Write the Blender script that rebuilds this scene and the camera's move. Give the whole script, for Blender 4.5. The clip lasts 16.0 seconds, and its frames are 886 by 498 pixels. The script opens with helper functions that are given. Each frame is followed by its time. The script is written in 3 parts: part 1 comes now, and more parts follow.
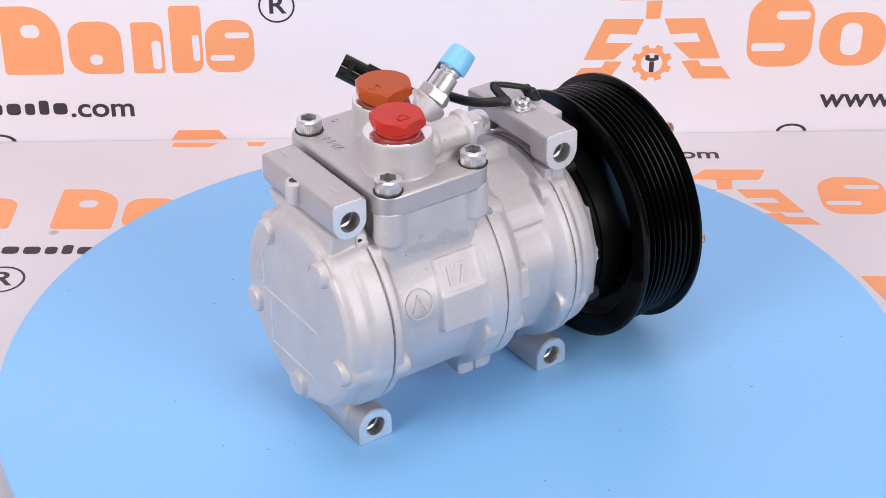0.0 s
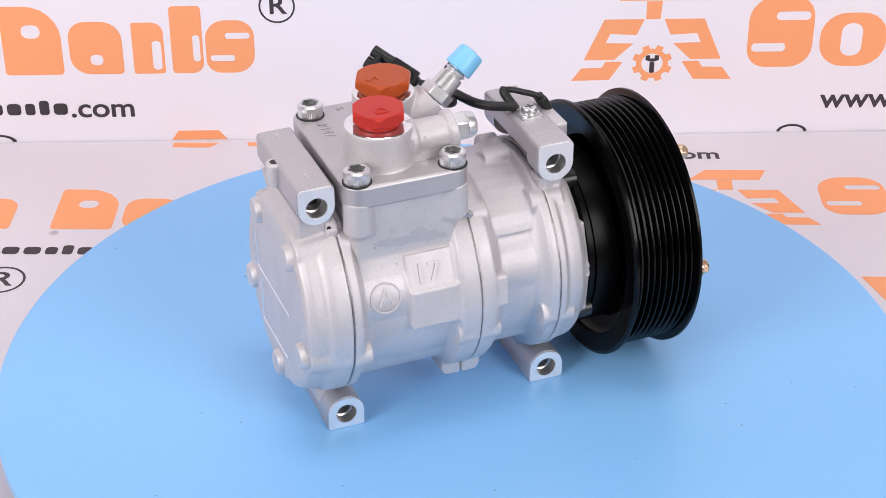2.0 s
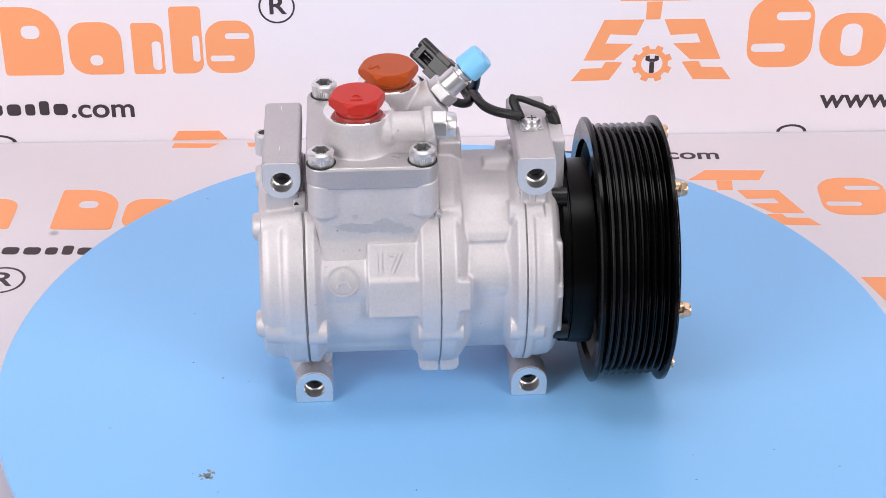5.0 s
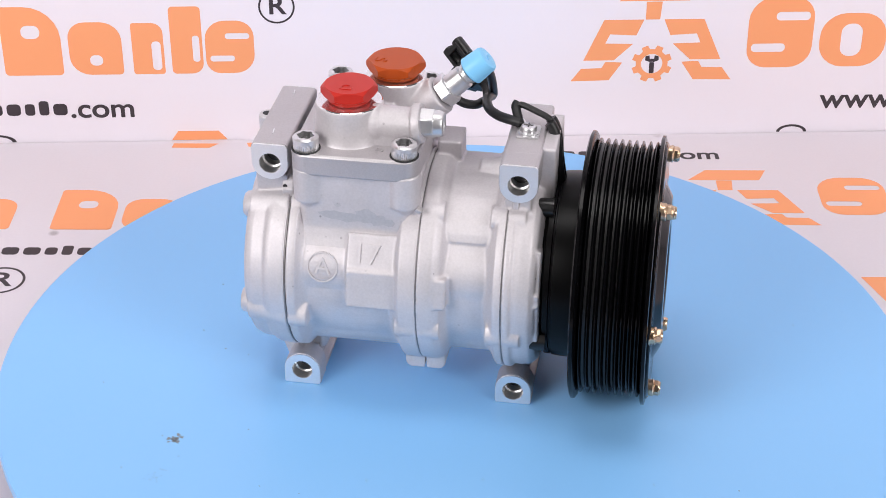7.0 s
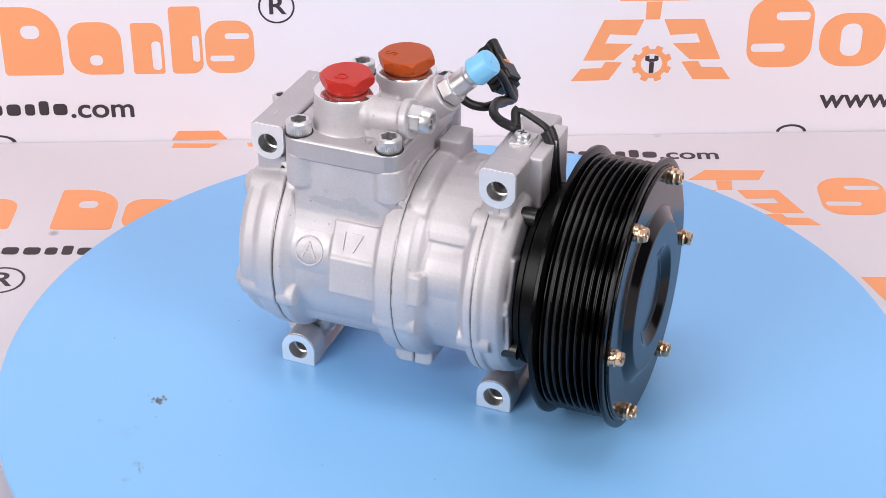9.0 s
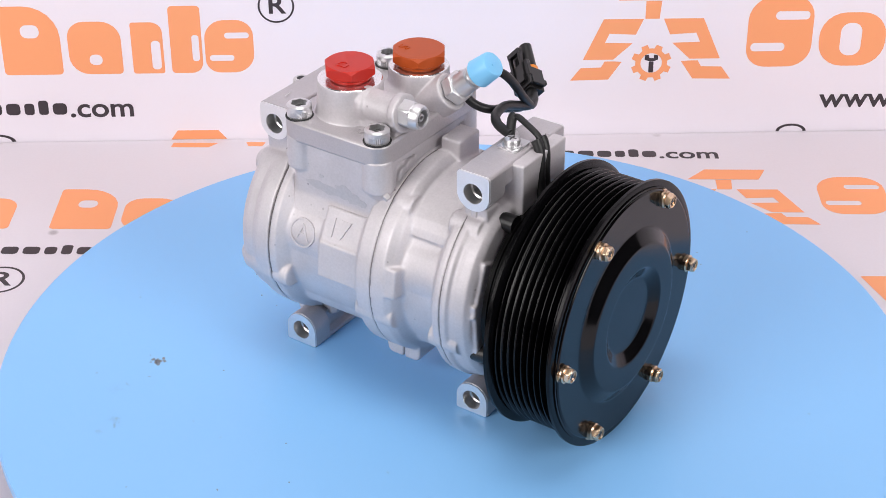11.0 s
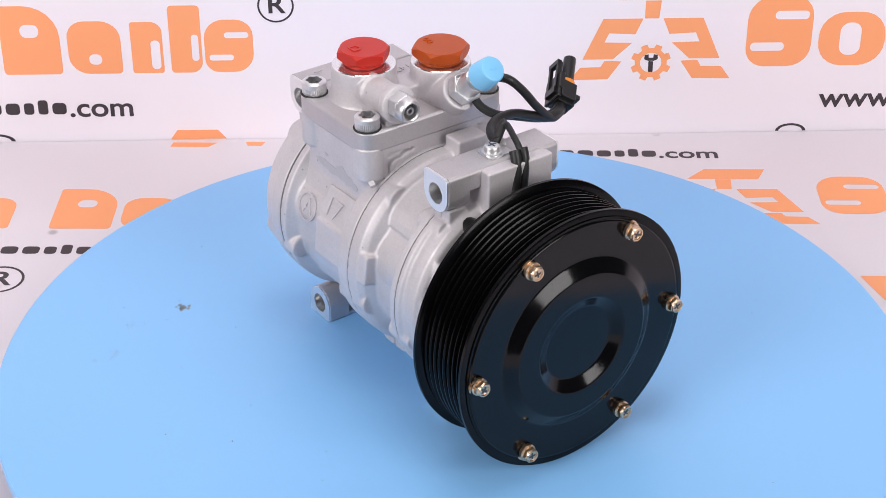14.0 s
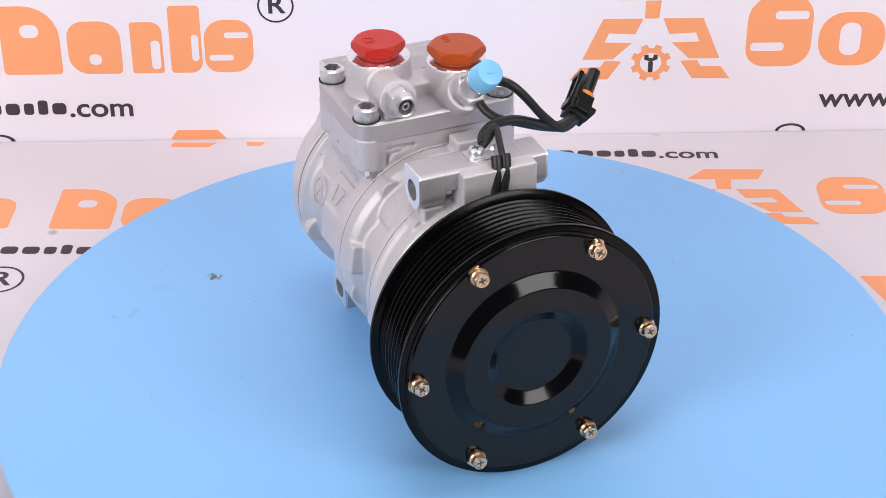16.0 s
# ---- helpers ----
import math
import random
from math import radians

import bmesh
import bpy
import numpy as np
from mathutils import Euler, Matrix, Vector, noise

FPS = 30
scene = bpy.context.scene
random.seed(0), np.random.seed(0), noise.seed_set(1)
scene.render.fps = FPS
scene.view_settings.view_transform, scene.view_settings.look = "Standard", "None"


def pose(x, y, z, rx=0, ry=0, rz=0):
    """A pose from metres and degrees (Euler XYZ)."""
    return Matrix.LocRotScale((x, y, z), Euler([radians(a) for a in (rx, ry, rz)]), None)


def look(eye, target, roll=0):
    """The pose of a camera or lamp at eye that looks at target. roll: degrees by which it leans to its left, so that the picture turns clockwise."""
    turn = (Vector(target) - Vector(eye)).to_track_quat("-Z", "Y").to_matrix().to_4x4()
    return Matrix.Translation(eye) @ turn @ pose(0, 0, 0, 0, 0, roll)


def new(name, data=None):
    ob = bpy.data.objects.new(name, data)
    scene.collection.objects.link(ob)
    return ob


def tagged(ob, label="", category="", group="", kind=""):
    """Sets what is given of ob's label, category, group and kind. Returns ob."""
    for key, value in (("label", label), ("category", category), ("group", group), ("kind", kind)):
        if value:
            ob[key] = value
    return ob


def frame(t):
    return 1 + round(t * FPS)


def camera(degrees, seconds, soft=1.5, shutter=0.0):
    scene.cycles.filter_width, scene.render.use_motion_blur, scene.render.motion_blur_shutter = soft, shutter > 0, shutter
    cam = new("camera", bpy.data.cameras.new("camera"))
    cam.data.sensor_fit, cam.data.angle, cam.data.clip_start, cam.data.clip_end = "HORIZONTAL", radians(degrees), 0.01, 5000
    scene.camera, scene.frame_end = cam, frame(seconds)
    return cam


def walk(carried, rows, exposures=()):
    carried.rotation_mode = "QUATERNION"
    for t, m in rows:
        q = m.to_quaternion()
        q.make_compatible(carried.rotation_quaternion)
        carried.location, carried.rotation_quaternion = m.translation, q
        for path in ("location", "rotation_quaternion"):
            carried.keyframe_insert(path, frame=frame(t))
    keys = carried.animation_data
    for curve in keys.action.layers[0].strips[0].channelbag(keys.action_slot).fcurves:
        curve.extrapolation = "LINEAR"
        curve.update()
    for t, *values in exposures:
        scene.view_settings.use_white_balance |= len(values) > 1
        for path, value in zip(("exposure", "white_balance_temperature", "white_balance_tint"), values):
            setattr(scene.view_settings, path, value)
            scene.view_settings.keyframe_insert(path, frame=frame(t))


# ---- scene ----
DEG = 27.58
cam = camera(DEG, 16.0, soft=0.62)


def eye(pan=0.0, tilt=0.0):
    return pose(0.0, -0.830, 0.5749, 90 - 31.32 + tilt, 0, 0.506 + pan) @ Matrix.Rotation(radians(-0.101), 4, "Z")


# the stand gives by a few hundredths of a degree
walk(cam, [(0.0, eye(0.0, -0.009)), (3.0, eye(0.012, 0.006)), (7.0, eye(0.0, 0.014)), (9.2, eye(-0.003, 0.012)), (11.5, eye(-0.021, -0.012)),
           (13.5, eye(-0.03, -0.018)), (16.0, eye(-0.034, -0.014))], exposures=[(0.0, 0.0), (16.0, 0.0)])

# ---- world and lamps ----
world = bpy.data.worlds.new("world")
scene.world = world
world.use_nodes = True
world.node_tree.nodes["Background"].inputs["Color"].default_value = (1.0, 0.97, 0.98, 1)
world.node_tree.nodes["Background"].inputs["Strength"].default_value = 0.25


def softbox(name, eye, target, w, h, watts, colour=(1.0, 0.965, 0.97)):
    data = bpy.data.lights.new(name, "AREA")
    data.shape, data.size, data.size_y, data.energy, data.color = "RECTANGLE", w, h, watts, colour
    ob = new(name, data)
    ob.matrix_world = look(eye, target)
    return ob


softbox("softbox_overhead", (0.0, -0.10, 1.60), (0, 0.06, 0), 0.9, 0.55, 8.6)
softbox("softbox_side", (-1.24, -1.22, 0.95), (0, 0.15, 0.10), 0.9, 1.1, 27.0)
softbox("softbox_other_side", (1.24, -1.22, 0.95), (0, 0.15, 0.10), 0.9, 1.1, 23.5)

# ---- materials ----
def material(name, colour, rough=0.5, metal=0.0, grain=0.0, grain_size=400.0, stain=0.0, stain_size=18.0,
             bump=0.0, bump_size=900.0, coat=0.0, rough_var=0.0, spec=0.5, dark=None, specks=0.0):
    m = bpy.data.materials.new(name)
    m.use_nodes = True
    nt = m.node_tree
    b = nt.nodes["Principled BSDF"]
    b.inputs["Metallic"].default_value = metal
    b.inputs["Roughness"].default_value = rough
    b.inputs["Coat Weight"].default_value = coat
    b.inputs["Coat Roughness"].default_value = 0.06
    b.inputs["Specular IOR Level"].default_value = spec
    tc = nt.nodes.new("ShaderNodeTexCoord")

    def tex(size, detail):
        n = nt.nodes.new("ShaderNodeTexNoise")
        n.inputs["Scale"].default_value = size
        n.inputs["Detail"].default_value = detail
        nt.links.new(tc.outputs["Object"], n.inputs["Vector"])
        return n.outputs["Fac"]

    def ramp(src, lo, hi):
        n = nt.nodes.new("ShaderNodeMapRange")
        n.inputs["From Min"].default_value, n.inputs["From Max"].default_value = 0.3, 0.7
        n.inputs["To Min"].default_value, n.inputs["To Max"].default_value = lo, hi
        nt.links.new(src, n.inputs["Value"])
        return n.outputs["Result"]

    base = (*colour, 1)
    other = (*(dark or [c * 0.55 for c in colour]), 1)
    fac = None
    if grain:
        fac = ramp(tex(grain_size, 4), 0.0, grain)
    if stain:
        s = ramp(tex(stain_size, 5), 0.0, stain)
        if fac is None:
            fac = s
        else:
            a = nt.nodes.new("ShaderNodeMath")
            a.operation = "ADD"
            a.use_clamp = True
            nt.links.new(fac, a.inputs[0])
            nt.links.new(s, a.inputs[1])
            fac = a.outputs[0]
    if specks:
        vo = nt.nodes.new("ShaderNodeTexVoronoi")
        vo.inputs["Scale"].default_value = specks
        nt.links.new(tc.outputs["Object"], vo.inputs["Vector"])
        dot = nt.nodes.new("ShaderNodeMapRange")
        dot.inputs["From Min"].default_value, dot.inputs["From Max"].default_value = 0.06, 0.14
        dot.inputs["To Min"].default_value, dot.inputs["To Max"].default_value = 1.0, 0.0
        nt.links.new(vo.outputs["Distance"], dot.inputs["Value"])
        few = nt.nodes.new("ShaderNodeMapRange")
        few.inputs["From Min"].default_value, few.inputs["From Max"].default_value = 0.56, 0.66
        nt.links.new(tex(specks * 0.3, 2), few.inputs["Value"])
        both = nt.nodes.new("ShaderNodeMath")
        both.operation = "MULTIPLY"
        nt.links.new(dot.outputs[0], both.inputs[0])
        nt.links.new(few.outputs[0], both.inputs[1])
        add = nt.nodes.new("ShaderNodeMath")
        add.operation = "ADD"
        add.use_clamp = True
        nt.links.new(fac, add.inputs[0])
        nt.links.new(both.outputs[0], add.inputs[1])
        fac = add.outputs[0]
    if fac is None:
        b.inputs["Base Color"].default_value = base
    else:
        mix = nt.nodes.new("ShaderNodeMix")
        mix.data_type = "RGBA"
        mix.inputs[6].default_value, mix.inputs[7].default_value = base, other
        nt.links.new(fac, mix.inputs[0])
        nt.links.new(mix.outputs[2], b.inputs["Base Color"])
    if rough_var:
        nt.links.new(ramp(tex(60.0, 4), rough - rough_var, rough + rough_var), b.inputs["Roughness"])
    if bump:
        bn = nt.nodes.new("ShaderNodeBump")
        bn.inputs["Strength"].default_value = bump
        bn.inputs["Distance"].default_value = 0.0003
        nt.links.new(tex(bump_size, 3), bn.inputs["Height"])
        nt.links.new(bn.outputs["Normal"], b.inputs["Normal"])
    return m


CAST = material("cast_aluminium", (0.675, 0.645, 0.665), 0.58, 0.54, grain=0.16, grain_size=800, stain=0.22, stain_size=45, specks=170,
                bump=0.15, bump_size=1000, rough_var=0.08)
PLATE = material("bead_blasted_aluminium", (0.585, 0.56, 0.575), 0.50, 0.80, grain=0.2, grain_size=1200, stain=0.08, stain_size=40,
                 bump=0.35, bump_size=1100, rough_var=0.05)
STAIN = material("damp_mark_on_aluminium", (0.56, 0.545, 0.56), 0.5, 0.62, grain=0.2, grain_size=700)
MACHINED = material("machined_aluminium", (0.86, 0.86, 0.87), 0.36, 0.85, grain=0.08, grain_size=1500, rough_var=0.05)
BORE = material("bored_aluminium", (0.76, 0.75, 0.75), 0.32, 0.9, grain=0.15, grain_size=800)
STEEL = material("zinc_plated_steel", (0.74, 0.74, 0.75), 0.40, 1.0, grain=0.1, grain_size=700, rough_var=0.08)
# dark grey that stands for the shade inside recesses and bores
RECESS_SHADE = material("recess_shade_grey", (0.085, 0.083, 0.083), 0.4, 0.6, grain=0.2)
SHIM = material("grey_steel_gasket", (0.27, 0.26, 0.265), 0.4, 0.7, grain=0.3)
# black of the seating rings, also the shade put into small holes
GAP = material("ring_black_and_hole_shade", (0.015, 0.015, 0.016), 0.6, grain=0.3)
BLACK = material("black_gloss_paint", (0.0018, 0.0018, 0.0024), 0.12, 0.0, stain=0.2, stain_size=30, bump=0.02, bump_size=500, coat=0.0, rough_var=0.03, spec=0.27,
                 dark=(0.004, 0.004, 0.005))
# black coil, tone and gloss lowered for the shade of its deep gap
COIL = material("black_coil_gap_shade", (0.002, 0.002, 0.0022), 0.32, 0.0, grain=0.3, grain_size=500, spec=0.12, dark=(0.004, 0.004, 0.004))
GROOVE = material("black_satin_coating", (0.0015, 0.0015, 0.002), 0.20, 0.0, grain=0.3, grain_size=500, rough_var=0.04, spec=0.16, dark=(0.003, 0.003, 0.003))
RUBBER = material("black_rubber", (0.006, 0.006, 0.007), 0.45, 0.0, grain=0.4, grain_size=900, bump=0.3, bump_size=1500, dark=(0.014, 0.014, 0.014))
PLUG = material("black_nylon", (0.006, 0.006, 0.0065), 0.33, 0.0, grain=0.3, grain_size=900)
SEAL = material("orange_silicone", (0.75, 0.25, 0.03), 0.4, 0.0, grain=0.2)
GOLD = material("yellow_zinc_plating", (0.70, 0.50, 0.32), 0.28, 1.0, stain=0.5, stain_size=220, rough_var=0.08, dark=(0.74, 0.58, 0.48))
RED = material("red_polyethylene", (0.49, 0.024, 0.015), 0.36, 0.0, stain=0.2, stain_size=90, spec=0.28, dark=(0.47, 0.018, 0.016))
RUST = material("orange_brown_polyethylene", (0.42, 0.066, 0.008), 0.38, 0.0, stain=0.2, stain_size=90, spec=0.28, dark=(0.34, 0.05, 0.012))
POLISHED = material("polished_aluminium", (0.86, 0.85, 0.86), 0.16, 0.95, grain=0.06, grain_size=900, rough_var=0.04)
SKY_CAP = material("light_blue_polyethylene", (0.21, 0.56, 0.88), 0.4, 0.0, stain=0.15, stain_size=90, dark=(0.25, 0.60, 0.90))
DISC = material("blue_laminate", (0.226, 0.50, 0.86), 0.36, 0.0, grain=0.04, grain_size=300, stain=0.05, stain_size=6, rough_var=0.015,
                spec=0.5, dark=(0.20, 0.46, 0.84))
GRIME = material("grey_grime", (0.24, 0.26, 0.29), 0.8, 0.0, grain=0.5, grain_size=900)
VINYL = material("white_printed_vinyl", (0.845, 0.79, 0.85), 0.5, 0.0, grain=0.05, grain_size=600, stain=0.07, stain_size=5, bump=0.1, bump_size=300,
                 spec=0.3, dark=(0.74, 0.68, 0.72))
SOILED = material("soiled_printed_vinyl", (0.73, 0.68, 0.73), 0.5, 0.0, grain=0.04, grain_size=500, stain=0.08, stain_size=7, bump=0.15, bump_size=200,
                  spec=0.3, dark=(0.40, 0.36, 0.38), specks=34)
INK = material("orange_print", (0.93, 0.37, 0.17), 0.5, 0.0, grain=0.06, grain_size=300, stain=0.08, stain_size=20, dark=(0.88, 0.42, 0.2), spec=0.3)
INK_BLACK = material("black_print", (0.055, 0.043, 0.05), 0.5, 0.0, grain=0.2, grain_size=300, spec=0.3)
WALL = material("grey_room_paint", (0.14, 0.13, 0.13), 0.8, 0.0, stain=0.1, stain_size=2, grain=0.1)
TABLE = material("dark_table_top", (0.25, 0.22, 0.2), 0.6, 0.0, grain=0.2, grain_size=60)

# ---- mesh helpers: millimetres, x along the shaft from the rear cover (-) to the clutch (0), z up from the turntable ----
AX = 72.0
INTO = Matrix.Scale(0.000987, 4) @ Matrix.Translation((113.3, -5.96, 0))
MM = Matrix.Scale(0.001, 4)


def part(name, bm, mat, parent=None, label="", m=INTO, angle=35, bevel=0.0, voxel=0.0, smooth=0):
    bmesh.ops.recalc_face_normals(bm, faces=bm.faces[:])
    bm.transform(m)
    me = bpy.data.meshes.new(name)
    bm.to_mesh(me)
    bm.free()
    me.polygons.foreach_set("use_smooth", [True] * len(me.polygons))
    if not voxel:
        me.set_sharp_from_angle(angle=radians(angle))
    me.materials.append(mat)
    ob = new(name, me)
    if parent:
        ob.parent = parent
    if label:
        ob["label"] = label
    if bevel:
        b = ob.modifiers.new("edge", "BEVEL")
        b.width, b.segments, b.limit_method, b.angle_limit = bevel * 0.001, 2, "ANGLE", radians(40)
        b.harden_normals = False
    if voxel:
        r = ob.modifiers.new("cast", "REMESH")
        r.mode, r.voxel_size, r.use_smooth_shade = "VOXEL", voxel * 0.001, True
        s = ob.modifiers.new("fillet", "SMOOTH")
        s.factor, s.iterations = 0.5, smooth
    return ob


def turn_about(points, seg=64, axis="X", centre=(0, 0, AX), bm=None, closed=True):
    """A body of revolution; points are (place along the axis, radius)."""
    bm = bm or bmesh.new()
    rings = []
    for a, r in points:
        ring = []
        for i in range(seg if r > 1e-6 else 1):
            c, s = r * math.cos(2 * math.pi * i / seg), r * math.sin(2 * math.pi * i / seg)
            v = {"X": (a, centre[1] + c, centre[2] + s), "Y": (centre[0] + s, a, centre[2] + c), "Z": (centre[0] + c, centre[1] + s, a)}[axis]
            ring.append(bm.verts.new(v))
        rings.append(ring)
    for p, q in zip(rings, rings[1:]):
        for i in range(seg):
            j = (i + 1) % seg
            if len(p) == 1 and len(q) == 1:
                continue
            if len(p) == 1:
                bm.faces.new((p[0], q[i], q[j]))
            elif len(q) == 1:
                bm.faces.new((p[i], p[j], q[0]))
            else:
                bm.faces.new((p[i], p[j], q[j], q[i]))
    if closed:
        for ring in (rings[0], rings[-1]):
            if len(ring) > 1:
                bm.faces.new(ring)
    return bm


def tube(points, seg=64, axis="X", centre=(0, 0, AX), bm=None):
    """A ring-shaped body of revolution whose section is the closed loop of points."""
    return turn_about(list(points) + [points[0]], seg, axis, centre, bm, closed=False)


def rod(p, q, r0, r1=None, seg=32, bm=None):
    """A cylinder or cone between two places."""
    bm = bm or bmesh.new()
    p, q = Vector(p), Vector(q)
    m = Matrix.Translation((p + q) / 2) @ (q - p).to_track_quat("Z", "Y").to_matrix().to_4x4()
    bmesh.ops.create_cone(bm, cap_ends=True, segments=seg, radius1=r0, radius2=r0 if r1 is None else r1, depth=(q - p).length, matrix=m)
    return bm


def box(x0, x1, y0, y1, z0, z1, bm=None):
    bm = bm or bmesh.new()
    m = Matrix.Translation(((x0 + x1) / 2, (y0 + y1) / 2, (z0 + z1) / 2)) @ Matrix.Diagonal((x1 - x0, y1 - y0, z1 - z0, 1))
    bmesh.ops.create_cube(bm, size=1, matrix=m)
    return bm


def circle(cx, cy, r, n=32, start=0.0):
    return [(cx + r * math.cos(start + 2 * math.pi * i / n), cy + r * math.sin(start + 2 * math.pi * i / n)) for i in range(n)]


def rounded(x0, x1, y0, y1, r, n=6):
    """A rectangle with round corners; r is one radius or four (from the low-low corner, anticlockwise)."""
    rs = (r,) * 4 if isinstance(r, (int, float)) else r
    out = []
    for k, (cx, cy, sx, sy) in enumerate(((x0, y0, 1, 1), (x1, y0, -1, 1), (x1, y1, -1, -1), (x0, y1, 1, -1))):
        rr = rs[k]
        for i in range(n + 1):
            a = math.pi + k * math.pi / 2 + i / n * math.pi / 2
            out.append((cx + sx * rr + rr * math.cos(a), cy + sy * rr + rr * math.sin(a)))
            if rr < 1e-6:
                break
    return out


def prism(outline, a, b, axis="Z", holes=(), bm=None):
    """A flat outline with holes, pushed along an axis from a to b. Outline in the other two axes: Z (x, y), Y (x, z), X (y, z)."""
    bm = bm or bmesh.new()
    put = {"Z": lambda u, v, w: (u, v, w), "Y": lambda u, v, w: (u, w, v), "X": lambda u, v, w: (w, u, v)}[axis]
    caps = ([], [])
    for loop in (outline, *holes):
        lo = [bm.verts.new(put(u, v, a)) for u, v in loop]
        hi = [bm.verts.new(put(u, v, b)) for u, v in loop]
        n = len(loop)
        for i in range(n):
            j = (i + 1) % n
            bm.faces.new((lo[i], lo[j], hi[j], hi[i]))
            for k, ring in enumerate((lo, hi)):
                caps[k].append(bm.edges.get((ring[i], ring[j])))
    for edges in caps:
        if holes:
            bmesh.ops.triangle_fill(bm, edges=edges, use_beauty=True, use_dissolve=False)
        else:
            bmesh.ops.contextual_create(bm, geom=edges)
    return bm


def cable(points, r, name, mat, parent, label="", seg=10):
    """A round cord along a smooth line through the points."""
    p = [Vector(v) for v in points]
    p = [2 * p[0] - p[1]] + p + [2 * p[-1] - p[-2]]
    line = []
    for i in range(1, len(p) - 2):
        for k in range(8):
            t = k / 8
            a, b, c, d = p[i - 1:i + 3]
            line.append(0.5 * (2 * b + (c - a) * t + (2 * a - 5 * b + 4 * c - d) * t * t + (3 * b - a - 3 * c + d) * t ** 3))
    line.append(p[-2])
    bm = bmesh.new()
    rings, side = [], Vector((0.3, 0.5, 0.8))
    for i, v in enumerate(line):
        d = (line[min(i + 1, len(line) - 1)] - line[max(i - 1, 0)]).normalized()
        side = (side - d * side.dot(d)).normalized()
        up = d.cross(side)
        rings.append([bm.verts.new(v + r * (math.cos(2 * math.pi * k / seg) * side + math.sin(2 * math.pi * k / seg) * up)) for k in range(seg)])
    for a, b in zip(rings, rings[1:]):
        for k in range(seg):
            bm.faces.new((a[k], a[(k + 1) % seg], b[(k + 1) % seg], b[k]))
    bm.faces.new(rings[0])
    bm.faces.new(rings[-1])
    return part(name, bm, mat, parent, label, angle=60)


def lettering(text, size, depth, m, name, mat, parent, label="", into=INTO, bold=0.0):
    """Raised characters in the built-in font; m sets them in the compressor's space, in millimetres."""
    cu = bpy.data.curves.new(name, "FONT")
    cu.body, cu.size, cu.extrude, cu.align_x, cu.align_y = text, size, depth, "CENTER", "CENTER"
    cu.offset = bold
    tmp = bpy.data.objects.new(name, cu)
    me = tmp.to_mesh()
    bm = bmesh.new()
    bm.from_mesh(me)
    tmp.to_mesh_clear()
    bpy.data.objects.remove(tmp)
    bm.transform(m)
    return part(name, bm, mat, parent, label, m=into)


def facing(x, y, z, right, up):
    """A frame for lettering at a place, by the directions of its lines and its upright."""
    r, u = Vector(right).normalized(), Vector(up).normalized()
    m = Matrix((r, u, r.cross(u))).transposed().to_4x4()
    return Matrix.Translation((x, y, z)) @ m


# ---- the place: printed backdrop, table, room ----
TZ = -0.030
BACK = Matrix.Translation((-0.0099, 0.3199, TZ)) @ Matrix.Rotation(radians(1.972), 4, "Z")


def sheet(w0, w1, h0, h1, nx, ny, wave, m):
    """A sheet of vinyl with slight waves, in metres, standing in the local xz plane."""
    bm = bmesh.new()
    g = [[bm.verts.new((w0 + (w1 - w0) * i / nx, wave * noise.noise(Vector((i * 0.35, j * 0.35, 3.1))), h0 + (h1 - h0) * j / ny))
          for i in range(nx + 1)] for j in range(ny + 1)]
    for j in range(ny):
        for i in range(nx):
            bm.faces.new((g[j][i], g[j][i + 1], g[j + 1][i + 1], g[j + 1][i]))
    bm.transform(m)
    return bm


